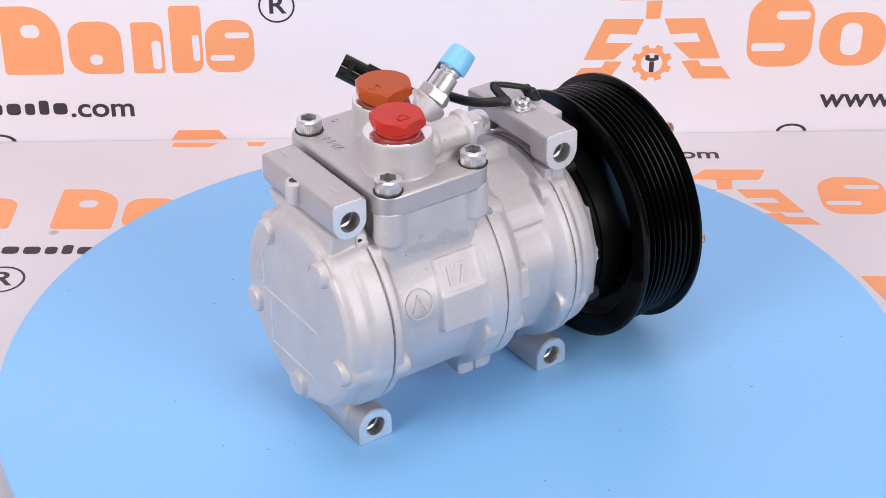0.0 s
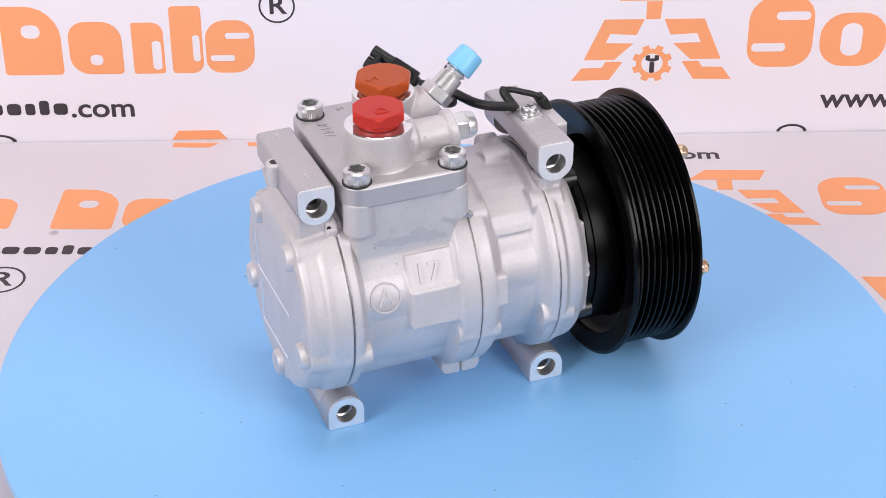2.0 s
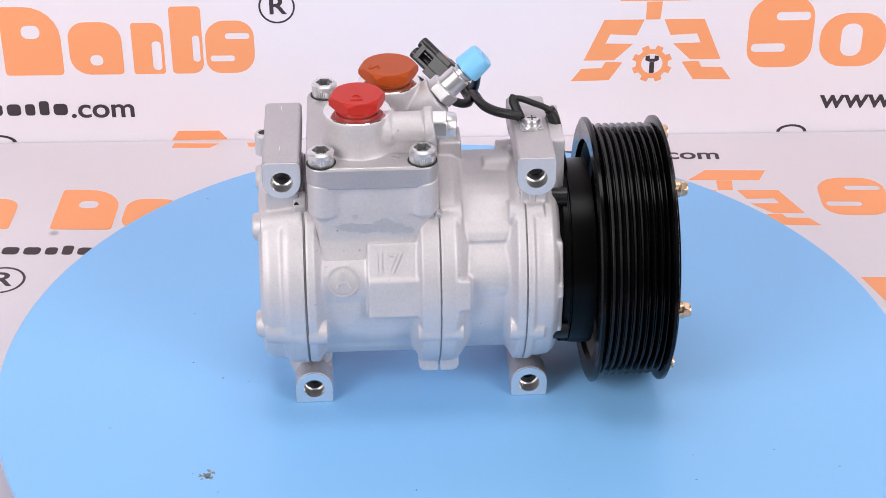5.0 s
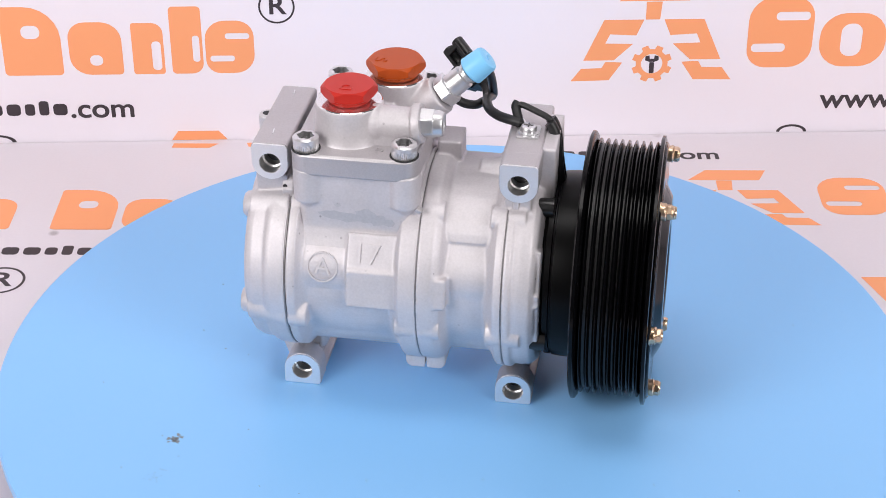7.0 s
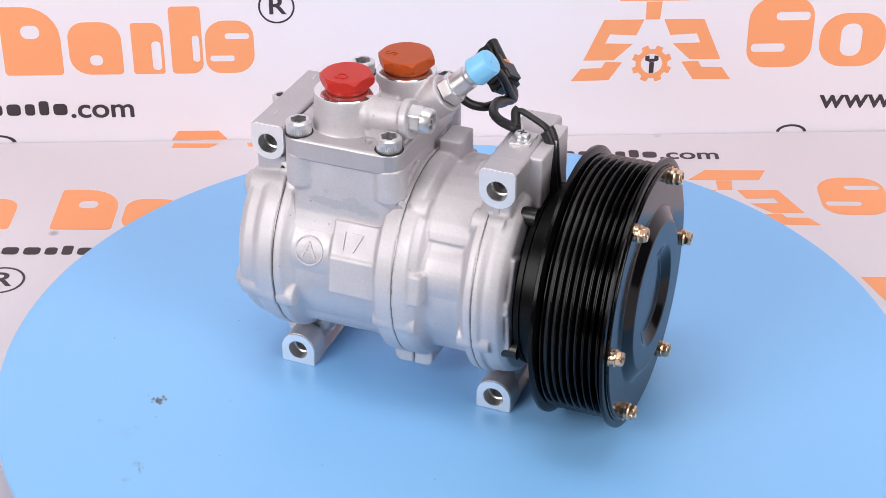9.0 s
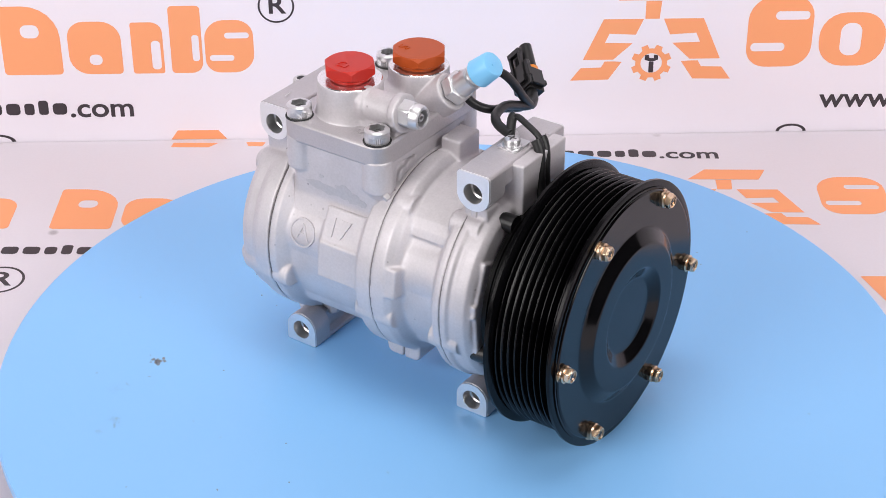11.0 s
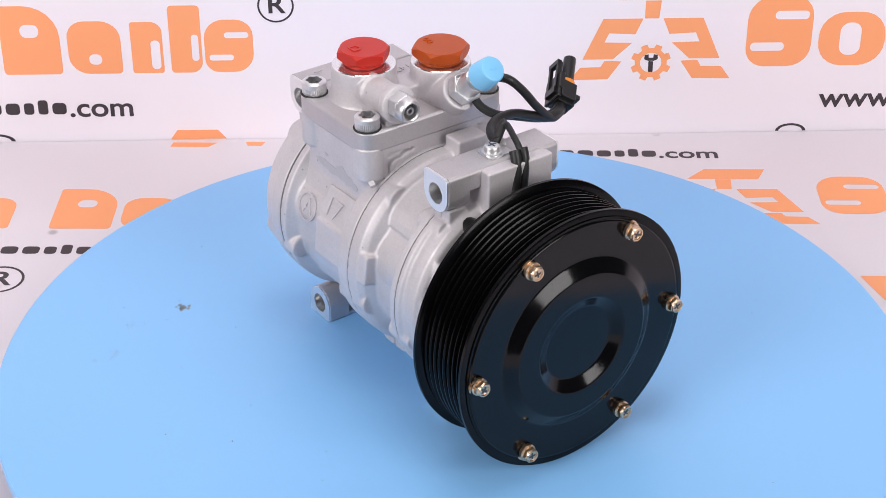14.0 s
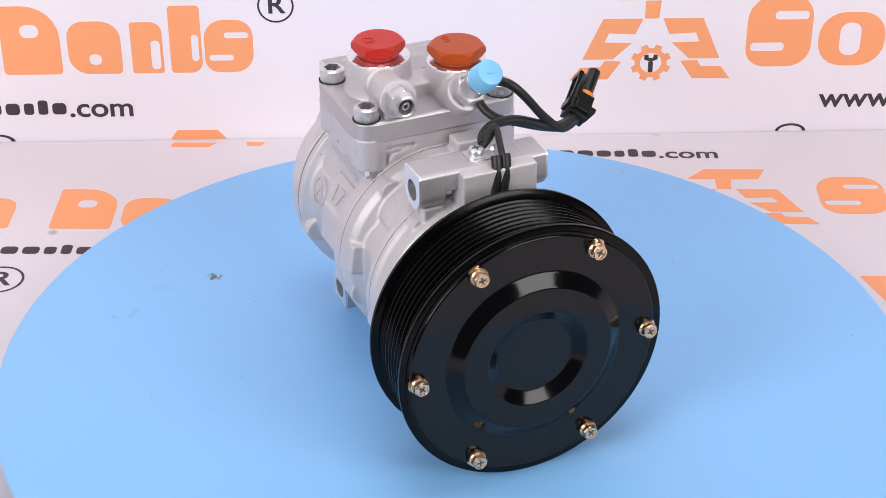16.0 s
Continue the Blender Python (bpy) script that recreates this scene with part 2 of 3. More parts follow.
def build_place():
    bm = sheet(-1.3, 1.3, -0.02, 1.0, 40, 16, 0.00006, BACK)
    ret = bmesh.ops.extrude_face_region(bm, geom=bm.faces[:])
    bmesh.ops.translate(bm, vec=(0, 0.003, 0), verts=[v for v in ret["geom"] if isinstance(v, bmesh.types.BMVert)])
    back = tagged(part("backdrop", bm, VINYL, m=Matrix()), "white vinyl backdrop printed with orange and black shapes", "backdrop", kind="structure")
    bm = bmesh.new()
    n = 30
    g = [[bm.verts.new((-1.3 + 2.6 * i / n, -0.42 + (0.7394 + (0.0344 * (-1.3 + 2.6 * i / n))) * j / n, TZ)) for i in range(n + 1)] for j in range(n + 1)]
    for j in range(n):
        for i in range(n):
            bm.faces.new((g[j][i], g[j][i + 1], g[j + 1][i + 1], g[j + 1][i]))
    ret = bmesh.ops.extrude_face_region(bm, geom=bm.faces[:])
    bmesh.ops.translate(bm, vec=(0, 0, -0.003), verts=[v for v in ret["geom"] if isinstance(v, bmesh.types.BMVert)])
    cloth = tagged(part("table_cover", bm, SOILED, m=Matrix()), "white printed vinyl sheet lying flat on the table", "table cover", kind="structure")
    bm = box(-1.35, 1.35, -0.44, 0.55, TZ - 0.045, TZ - 0.004)
    for sx in (-1.25, 1.25):
        for sy in (-0.38, 0.48):
            box(sx - 0.03, sx + 0.03, sy - 0.03, sy + 0.03, -0.78, TZ - 0.045, bm)
    tagged(part("table", bm, TABLE, m=Matrix(), bevel=2), "plain table under the vinyl sheet", "table", kind="structure")
    for name, b in (("floor", (-2.6, 2.6, -2.6, 1.9, -0.88, -0.78)), ("ceiling", (-2.6, 2.6, -2.6, 1.9, 1.85, 1.95)),
                    ("wall_north", (-2.6, 2.6, 1.8, 1.9, -0.78, 1.85)), ("wall_south", (-2.6, 2.6, -2.6, -2.5, -0.78, 1.85)),
                    ("wall_west", (-2.6, -2.5, -2.5, 1.8, -0.78, 1.85)), ("wall_east", (2.5, 2.6, -2.5, 1.8, -0.78, 1.85))):
        tagged(part(name, box(*b), WALL, m=Matrix()), "plain grey painted room surface", name.split("_")[0], kind="structure")
    return back, cloth


def blot(name, outline, holes, mat, parent, m, label=""):
    """A printed shape: a thin layer of ink on the vinyl."""
    bm = prism(outline, 0.0, 0.06, "Z", holes)
    return part(name, bm, mat, parent, label, m=m @ MM, angle=30)


def slant(pts, k=0.14, h0=0.0):
    return [(x + k * (y - h0), y) for x, y in pts]


def gear(cx, cy, r0, r1, teeth):
    out = []
    for i in range(teeth):
        a = 2 * math.pi * i / teeth + math.pi / teeth
        for d, r in ((-0.24, r0), (-0.17, r1), (0.17, r1), (0.24, r0)):
            out.append((cx + r * math.cos(a + d * 6.0 / teeth * 1.3), cy + r * math.sin(a + d * 6.0 / teeth * 1.3)))
    return out


def print_emblem(put, x, y, s):
    """The printed emblem: three legs of slanted bars round a toothed ring."""
    def bar(pts):
        put("print_bar", [(x + s * a, y + s * b) for a, b in pts], [], INK)
    bar([(-25, 48), (24, 48), (30, 62), (-12, 62)])
    bar([(-6, 34), (4, 34), (5, 47.4), (-6, 47.4)])
    for k in (-1, 1):
        bar([(k * a, b) for a, b in ((7, 34), (35, 34), (48.5, 3), (27, 3), (14, 15.5), (33.5, 16), (30.5, 23), (12, 22))][::k])
        bar([(k * a, b) for a, b in ((27, 1.6), (33, 1.6), (35.5, -3), (50, -3.4), (57, -13), (30, -12.5), (21, 1.2))][::k])
    put("print_gear", [(x + s * a, y + s * b) for a, b in gear(0, 0, 11.4, 14.4, 8)], [[(x + s * a, y + s * b) for a, b in circle(0, 0, 7.6, 28)]], INK)
    put("print_bar", [(x + s * a, y + s * b) for a, b in rounded(-1.7, 1.7, -7.4, 1.2, 0.8)], [], INK_BLACK)
    put("print_bar", [(x + s * a, y + s * b) for a, b in ((-4.6, 6), (-4.8, 2.6), (-1.7, 1.4), (1.7, 1.4), (4.8, 2.6), (4.6, 6), (1.8, 6.4), (1.6, 3.8), (-1.6, 3.8), (-1.8, 6.4))], [], INK_BLACK)


def print_row(put, x, y, blocks):
    """A row of orange blocks: (start, width, height, round, hole)."""
    for a, w, h, r, hole in blocks:
        o = slant(rounded(x + a, x + a + w, y, y + h, r), 0.0)
        holes = []
        if hole:
            for hx, hy, hw, hh in (hole if isinstance(hole, list) else [hole]):
                holes.append(rounded(x + a + hx, x + a + hx + hw, y + hy, y + hy + hh, min(hw, hh) * 0.45))
        put("print_block", o, holes, INK)


def print_line(put, x, y, h, widths, gap):
    """A line of small black bars."""
    for w, k in widths:
        put("print_bar", rounded(x, x + w, y, y + h * k, min(w, h * k) * 0.3, 3), [], INK_BLACK)
        x += w + gap


# ---- the turntable ----
def build_turntable():
    base = new("turntable")
    tagged(base, "round light blue turntable with a few specks and grime", "turntable")
    bm = turn_about([(-8, 0), (-8, 251.4), (-7.2, 252.4), (-0.8, 252.4), (0, 251.4), (0, 0)], 160, "Z", (0, 0, 0))
    part("disc", bm, DISC, base, "light blue laminated disc", m=MM)
    bm = turn_about([(-29.5, 0), (-29.5, 120), (-27, 122), (-12, 122), (-8.2, 118), (-8.2, 0)], 96, "Z", (0, 0, 0))
    part("pedestal", bm, PLUG, base, "black plastic drive base", m=MM)
    return base


def grime(base):
    """A dried smear and scattered specks on the disc."""
    rnd = random.Random(5)
    spots = [(-51.6 + rnd.gauss(0, 2.0), -157.7 + rnd.gauss(0, 1.6), rnd.uniform(0.6, 2.0), rnd.uniform(0.5, 1.3)) for k in range(14)]
    for x, y, wide, many in ((-34.1, -184.8, 2.0, 12), (-35.5, -177.5, 0.9, 4), (-4.7, -191.6, 2.2, 16), (2.1, -200.4, 1.4, 8), (-38.5, -165.6, 0.6, 3)):
        for k in range(many):
            spots.append((x + rnd.gauss(0, wide), y + rnd.gauss(0, wide * 0.7), rnd.uniform(0.2, 0.6), rnd.uniform(0.15, 0.35)))
    for k in range(34):
        a, r = rnd.uniform(0, 6.28), rnd.uniform(110, 250)
        spots.append((r * math.cos(a), r * math.sin(a), rnd.uniform(0.3, 0.75), rnd.uniform(0.25, 0.5)))
    for x, y, w, h in spots:
        n = 12
        o = [(x + w * (0.35 + 1.0 * rnd.random()) * math.cos(6.283 * i / n), y + h * (0.35 + 1.0 * rnd.random()) * math.sin(6.283 * i / n)) for i in range(n)]
        part("grime_speck", prism(o, 0.0, 0.12, "Z"), GRIME, base, m=MM)


# ---- the compressor ----
def lobes(bm, x0, x1, r_at=28, r=24):
    for k in range(5):
        a = radians(18 + 72 * k)
        rod((x0, r_at * math.cos(a), AX + r_at * math.sin(a)), (x1, r_at * math.cos(a), AX + r_at * math.sin(a)), r, seg=48, bm=bm)


def pad(bm, x0, x1, degrees, half, r):
    """A raised flat pad on the block's side; degrees round the shaft from +y."""
    tmp = box(x0, x1, -half, half, 30, r)
    tmp.transform(Matrix.Translation((0, 0, AX)) @ Matrix.Rotation(radians(degrees - 90), 4, "X"))
    me = bpy.data.meshes.new("pad")
    tmp.to_mesh(me)
    tmp.free()
    bm.from_mesh(me)
    bpy.data.meshes.remove(me)


def on_side(x, degrees, r):
    """A frame for lettering on the block's side."""
    a = radians(degrees)
    return facing(x, r * math.cos(a), AX + r * math.sin(a), (1, 0, 0), (0, math.sin(a), -math.cos(a)))


def rim_bosses(bm, x0, x1, r_at, r):
    for k in range(5):
        a = radians(54 + 72 * k)
        c, s = r_at * math.cos(a), r_at * math.sin(a)
        rod((x0, c, AX + s), (x1, c, AX + s), r, seg=24, bm=bm)


def u_section(x0, x1, z0, z1, flat_top):
    """The section of a mounting bar: flat on one side, round on the other."""
    r = (x1 - x0) / 2 - 0.3
    return rounded(x0, x1, z0, z1, (r, r, 2.2, 2.2) if flat_top else (1.2, 1.2, r, r), 10)


def mounting_bar(parent, x0, x1, z0, z1, hz, y0, y1, flat_top, label, eye=0.0):
    """A cross bar with a machined face at each end and stepped bores; with eye, the bar is thinner between its two eyes."""
    cx = (x0 + x1) / 2
    o = u_section(x0, x1, z0, z1, flat_top)
    hole = [circle(cx, hz, 6.2, 40)]
    if eye:
        if flat_top:
            bm = prism(rounded(x0, x1, z1 - 11.5, z1, 2.2), y0 + eye - 0.5, y1 - eye + 0.5, "Y")
        else:
            t_bar = [(x0 + 0.6, 0), (x1 - 0.6, 0), (x1 - 0.6, 2.6), (x1 - 4.5, 4.2), (x1 - 4.5, z1 - 4), (x0 + 5, z1 - 3), (x0 + 1.5, 9)]
            bm = prism(t_bar, y0 + eye - 0.5, y1 - eye + 0.5, "Y")
        bar = part("mounting_bar", bm, PLATE, parent, label, bevel=0.7)
        for a, b in ((y0 + 1.2, y0 + eye), (y1 - eye, y1 - 1.2)):
            part("mounting_eye", prism(o, a, b, "Y", hole), PLATE, bar, bevel=0.7)
    else:
        bar = part("mounting_bar", prism(o, y0 + 1.2, y1 - 1.2, "Y", hole), PLATE, parent, label, bevel=0.7)
    long = eye or (y1 - y0) / 2
    for a, d in ((y0, 1), (y1, -1)):
        part("machined_face", prism(u_section(x0 + 0.3, x1 - 0.3, z0 + 0.3, z1 - 0.3, flat_top), *sorted((a, a + 1.2 * d)), "Y", [circle(cx, hz, 5.7, 40)]), MACHINED, bar,
             "bright machined end face")
        part("bush", tube([(a + 0.4 * d, 6.2), (a + 0.4 * d, 5.65), (a + 6.5 * d, 5.5), (a + 7 * d, 4.7), (a + (long - 0.2) * d, 4.7), (a + (long - 0.2) * d, 6.2)], 40, "Y", (cx, 0, hz)),
             BORE, bar, "bored hole with a step inside")
        # added dark disc blocks the bore and stands for the shade within
        part("bore_shade_disc", turn_about([(a + 12 * d, 4.75), (a + 12.6 * d, 4.75)], 32, "Y", (cx, 0, hz)), RECESS_SHADE, bar, "dark disc across the bore for its inner shade")
    return bar


def socket_bolt(parent, x, y, z, r=6.8, h=7.4):
    """A hexagon-socket cap screw with a knurled head and a recessed drive."""
    bm = prism(circle(x, y, r - 0.15, 72), z, z + h - 3.2, "Z")
    for i, v in enumerate(sorted(bm.verts, key=lambda v: (math.atan2(v.co.y - y, v.co.x - x), v.co.z))):
        if (i // 2) % 2:
            v.co.x, v.co.y = x + (v.co.x - x) * 0.955, y + (v.co.y - y) * 0.955
    head = part("socket_bolt", bm, STEEL, parent, "zinc-plated socket-head bolt")
    rim = [(z + h - 3.2, r - 0.1), (z + h - 1.0, r - 0.1), (z + h - 0.1, r - 1.1), (z + h, r - 1.5), (z + h, 4.4)]
    hexa = [(x + (4.1 + 0.42 * math.cos(6 * a)) * math.cos(a), y + (4.1 + 0.42 * math.cos(6 * a)) * math.sin(a)) for a in (2 * math.pi * i / 48 for i in range(48))]
    part("bolt_rim", turn_about(rim, 48, "Z", (x, y, 0), closed=False), STEEL, head)
    part("drive_ring", prism(circle(x, y, 4.8, 48), z + h - 3.0, z + h - 0.05, "Z", [hexa]), STEEL, head)
    # the drive's floor is coloured dark in place of its shade
    part("drive_recess", prism(hexa, z + h - 4.5, z + h - 3.0, "Z"), RECESS_SHADE, head, "six-lobed socket floor, coloured dark for its shade")
    part("washer", turn_about([(z - 0.3, r + 0.7), (z + 0.35, r + 0.7)], 40, "Z", (x, y, 0)), GAP, head, "dark seating ring")


def gold_bolt(parent, y, z, x, k):
    """A hexagon flange bolt with a cross drive and a spring washer, its head towards +x."""
    c = (0, y, z)
    washer = part("clutch_bolt", tube([(x - 0.2, 2.6), (x - 0.2, 5.3), (x + 0.9, 5.3), (x + 0.9, 2.6)], 32, "X", c), GOLD, parent, "yellow zinc-plated flange bolt")
    part("spring_washer", tube([(x + 0.9, 2.4), (x + 0.9, 4.4), (x + 2.3, 4.4), (x + 2.3, 2.4)], 32, "X", c), GOLD, washer)
    part("flange", turn_about([(x + 2.3, 4.6), (x + 2.9, 4.7), (x + 3.6, 4.2)], 32, "X", c), GOLD, washer)
    hexa = circle(y, z, 4.2, 6, k)
    bm = prism(hexa, x + 3.4, x + 6.3, "X")
    part("hex_head", bm, GOLD, washer, bevel=0.5)
    part("head_ring", tube([(x + 6.2, 2.6), (x + 6.2, 3.6), (x + 6.9, 3.4), (x + 6.9, 2.8)], 28, "X", c), GOLD, washer)
    # dark cross laid on the head, drawn as the shade of its recess
    bm = box(-1.9, 1.9, -0.45, 0.45, 0, 0.25)
    box(-0.45, 0.45, -1.9, 1.9, 0, 0.26, bm)
    bm.transform(facing(x + 6.25, y, z, (0, math.cos(k), math.sin(k)), (0, -math.sin(k), math.cos(k))))
    part("cross_drive", bm, RECESS_SHADE, washer, "dark cross laid on as recess shade")


def hex_cap(parent, name, x, y, z, r, mat, label, letter, spin, shift):
    """A plastic port plug: six-sided head, round collar and a raised letter."""
    bm = bmesh.new()
    n, rc = 10, r * 0.885
    flat = []
    for i in range(6):
        p = [Vector((math.cos(spin + (i + j) * math.pi / 3), math.sin(spin + (i + j) * math.pi / 3))) * r for j in (0, 1)]
        flat += [p[0].lerp(p[1], k / n) for k in range(n)]
    over = [max(0.0, v.length - rc) for v in flat]
    inner = [v * min(1.0, (rc - 0.4) / v.length) for v in flat]
    rows = [(flat, lambda i: z - 5.9 + over[i] * 0.8), (flat, lambda i: z - 0.35 - over[i] * 0.8), (inner, lambda i: z)]
    rows.insert(0, ([v * min(1.0, r * 0.80 / v.length) for v in flat], lambda i: z - 6.6))
    rings = [[bm.verts.new((x + v.x, y + v.y, h(i))) for i, v in enumerate(pts)] for pts, h in rows]
    for p, q in zip(rings, rings[1:]):
        for i in range(len(flat)):
            j = (i + 1) % len(flat)
            bm.faces.new((p[i], p[j], q[j], q[i]))
    bm.faces.new(rings[0])
    bm.faces.new(rings[-1])
    cap = part(name, bm, mat, parent, label, angle=24)
    part("shank", turn_about([(z - 12, r * 0.66), (z - 8.6, r * 0.68), (z - 8.2, r * 0.76), (z - 6.4, r * 0.77)], 48, "Z", (x, y, 0)), mat, cap)
    lettering(letter, r * 0.62, 0.3, facing(x + shift[0], y + shift[1], z + 0.15, (0.0, 1, 0), (-1, 0, 0)), "raised_letter", mat, cap)


def build_compressor():
    comp = new("compressor")
    tagged(comp, "cast aluminium compressor with a black grooved pulley on the turntable", "compressor")

    # rear cover
    bm = turn_about([(-218, 0), (-218, 48.3), (-216.4, 51.4), (-213, 53.0), (-207, 53.6), (-205.5, 55), (-203, 56), (-194.7, 56.4), (-194.7, 0)], 96)
    for k in range(5):
        a = radians(54 + 72 * k)
        rod((-216.4, 44.5 * math.cos(a), AX + 44.5 * math.sin(a)), (-195, 45.5 * math.cos(a), AX + 45.5 * math.sin(a)), 9.6, 12, 32, bm)
    prism([(-26, 106), (12, 106), (20, 119), (30, 126), (32, 129.5), (-30, 129.5), (-29, 120)], -213.4, -196.5, "X", (), bm)
    rod((-214.4, 2.7, 135), (-214.4, 2.7, 147.2), 4.7, seg=24, bm=bm)
    rear = part("rear_cover", bm, CAST, comp, "sand-cast aluminium rear cover", voxel=0.8, smooth=3)
    for k in range(5):
        a = radians(54 + 72 * k)
        c, s = 44.2 * math.cos(a), 44.2 * math.sin(a)
        part("bolt_boss", turn_about([(-216, 7.6), (-220, 6.8), (-221, 5.8), (-221.2, 0)], 32, "X", (0, c, AX + s)), CAST, rear, "round cast boss")
    ridge = ((33.4, 19.3, 33.3, -1.5), (33.3, -1.5, -21, -2.4), (26.8, -6.6, 26.8, -32.3), (26.8, -32.3, -14.7, -32.8))
    for y0, z0, y1, z1 in ridge:
        part("cast_ridge", rod((-218.0, y0, AX + z0), (-218.0, y1, AX + z1), 0.5, seg=8), MACHINED, rear, "thin raised casting line")
    lettering("A", 9, 0.2, facing(-218.25, -15.4, AX + 33.9, (0, -1, 0), (0, 0, 1)), "raised_letter", CAST, rear)
    part("screw_hole", tube([(144.7, 4.2), (147.4, 3.9), (147.4, 2.6), (143, 2.5)], 28, "Z", (-214.4, 2.7, 0)), CAST, rear, "threaded hole in a small boss")
    # black disc just under the rim stands for the threaded hole's shade
    part("hole_shade", turn_about([(147.0, 0), (147.0, 2.7), (147.3, 2.7), (147.3, 0)], 20, "Z", (-214.4, 2.7, 0)), GAP, rear)

    # cylinder block in two halves, each with bore bulges and a flange
    bm = turn_about([(-194.2, 0), (-194.2, 56.2), (-189.5, 56.2), (-187.5, 53), (-184.5, 49.3), (-140, 49.3), (-137, 53), (-134.5, 57.2), (-125.2, 57.4), (-125.2, 0)], 96)
    lobes(bm, -190, -130, 27.5)
    rim_bosses(bm, -194.2, -184, 50.5, 7)
    rim_bosses(bm, -137, -125.2, 51, 7)
    pad(bm, -162.5, -136, 174, 10.8, 53.6)
    pad(bm, -162.5, -136, 154, 11.5, 52.8)
    prism(rounded(-136, -125.3, 14, 27, (4, 1, 1, 1)), -28, 3, "Y", (), bm)
    box(-187, -130, -36, 42, 99, 130, bm)
    block = part("rear_cylinder_block", bm, CAST, comp, "cast aluminium cylinder block with bore bulges", voxel=0.8, smooth=3)
    bm = turn_about([(-124.7, 0), (-124.7, 57.4), (-117, 57.2), (-113.5, 54.5), (-110, 48.8), (-91, 48.5), (-88, 52), (-85, 57.6), (-80.8, 58), (-80.8, 0)], 96)
    lobes(bm, -120, -84, 26.5)
    rim_bosses(bm, -124.7, -113, 51, 7)
    rim_bosses(bm, -89, -80.8, 51.5, 7)
    pad(bm, -116, -109.5, 172, 8.5, 56.3)
    crown = [(r * math.cos(radians(a)), AX + r * math.sin(radians(a))) for a, r in ((142, 50.2), (137, 51.8), (131, 52.6), (122, 53), (114, 53), (106, 53), (98, 53), (90, 53))]
    prism(crown + [(4, AX + 53.6), (14, AX + 52.8), (27, AX + 49), (38, AX + 39), (42, AX + 26), (10, AX + 12)], -117, -87.5, "X", (), bm)
    rod((-91, 53.5 * math.cos(radians(57)), AX + 53.5 * math.sin(radians(57))), (-80.8, 53.5 * math.cos(radians(57)), AX + 53.5 * math.sin(radians(57))), 7.5, seg=28, bm=bm)
    prism(rounded(-124.6, -114, 14, 27, (1, 4, 1, 1)), -28, 3, "Y", (), bm)
    box(-123.5, -111, 6, 25, 118, 136.5, bm)
    rod((-99, 5, 119), (-84, 5, 121), 9.5, seg=28, bm=bm)
    part("front_cylinder_block", bm, CAST, comp, "cast aluminium cylinder block half with flange", voxel=0.8, smooth=3)
    for x, r in ((-194.45, 56.0), (-124.95, 57.05), (-80.55, 57.65)):
        part("gasket", turn_about([(x - 0.3, r), (x + 0.3, r)], 96), SHIM, comp, "thin grey steel gasket line")
    # front housing
    bm = turn_about([(-80.3, 0), (-80.3, 58), (-77, 58), (-75.4, 56.3), (-72, 56.4), (-67, 55.6), (-64, 53.2), (-62.3, 48), (-62, 44), (-60, 40), (-60, 0)], 96)
    rim_bosses(bm, -80.3, -71, 51.5, 7)
    pad(bm, -67, -61.5, 160, 15, 51.5)
    pad(bm, -67, -61.5, 185, 15, 51.5)
    pad(bm, -67, -60.5, 20, 18, 51.5)
    box(-74, -58.8, -14, 27, 112, 147.2, bm)
    box(-83, -69, -31, -20, 112, 127, bm)
    part("front_housing", bm, CAST, comp, "cast aluminium front housing", voxel=0.8, smooth=3)

    # mounting lugs
    mounting_bar(comp, -214.3, -194.9, 127.8, 148.2, 137.2, -33.4, 35.5, True, "cast cross bar with bored mounting eye")
    mounting_bar(comp, -85.3, -65.2, 126.4, 148.0, 136.4, -35.0, 36, True, "cast cross bar with bored mounting eye", 14.0)
    mounting_bar(comp, -203.2, -182.8, 0.0, 19.0, 8.9, -33.5, 36, False, "cast foot with bored mounting eye", 13.5)
    mounting_bar(comp, -86.0, -66.2, 0.0, 18.2, 8.1, -33.5, 36, False, "cast foot with bored mounting eye", 13.5)
    for x0, x1 in ((-200, -183), (-85, -68)):
        bm = box(x0 + 2, x1 - 2, -15, 15, 12, 32)
        s = (x0 + x1) / 2
        prism([(s - 8, 12), (s + 8, 12), (s + 13, 36), (s - 15, 36)], -13, 13, "Y", (), bm)
        if x0 < -150:
            prism([(-213, 36), (-198, 36), (-193, 6), (-202.3, 6)], -20, 20, "Y", (), bm)
        else:
            prism([(-93, 32), (-84, 14), (-69, 14), (-60.5, 32)], -12, 12, "Y", (), bm)
        part("foot_web", bm, CAST, comp, "cast web between foot and housing", voxel=0.8, smooth=4)
    for y0, y1 in ((28, 23), (-18, -23)):
        part("nick", rod((-205.5, y0, 149.25), (-205, y1, 149.25), 0.3, seg=6), MACHINED, comp, "short bright nick")

    # cylinder head with ports
    bm = prism(rounded(-192, -125.5, -44, 48.5, 9), 137.5, 149.6, "Z")
    head = part("head_plate", bm, PLATE, comp, "bead-blasted aluminium head plate", bevel=1.3)
    bm = prism(rounded(-189, -130.5, -40.5, 45, 6), 101, 140, "Z")
    prism([(-40.0, 111), (-40.6, 106), (-42.2, 101), (-44.2, 96), (-46.5, 90), (-30, 88), (-30, 111)], -187, -133, "X", (), bm)
    box(-132, -127.2, -37, -28, 108, 140, bm)
    box(-132, -127.2, -37, 42, 133, 140, bm)
    for k in range(9):
        a = radians(56 + 7 * k)
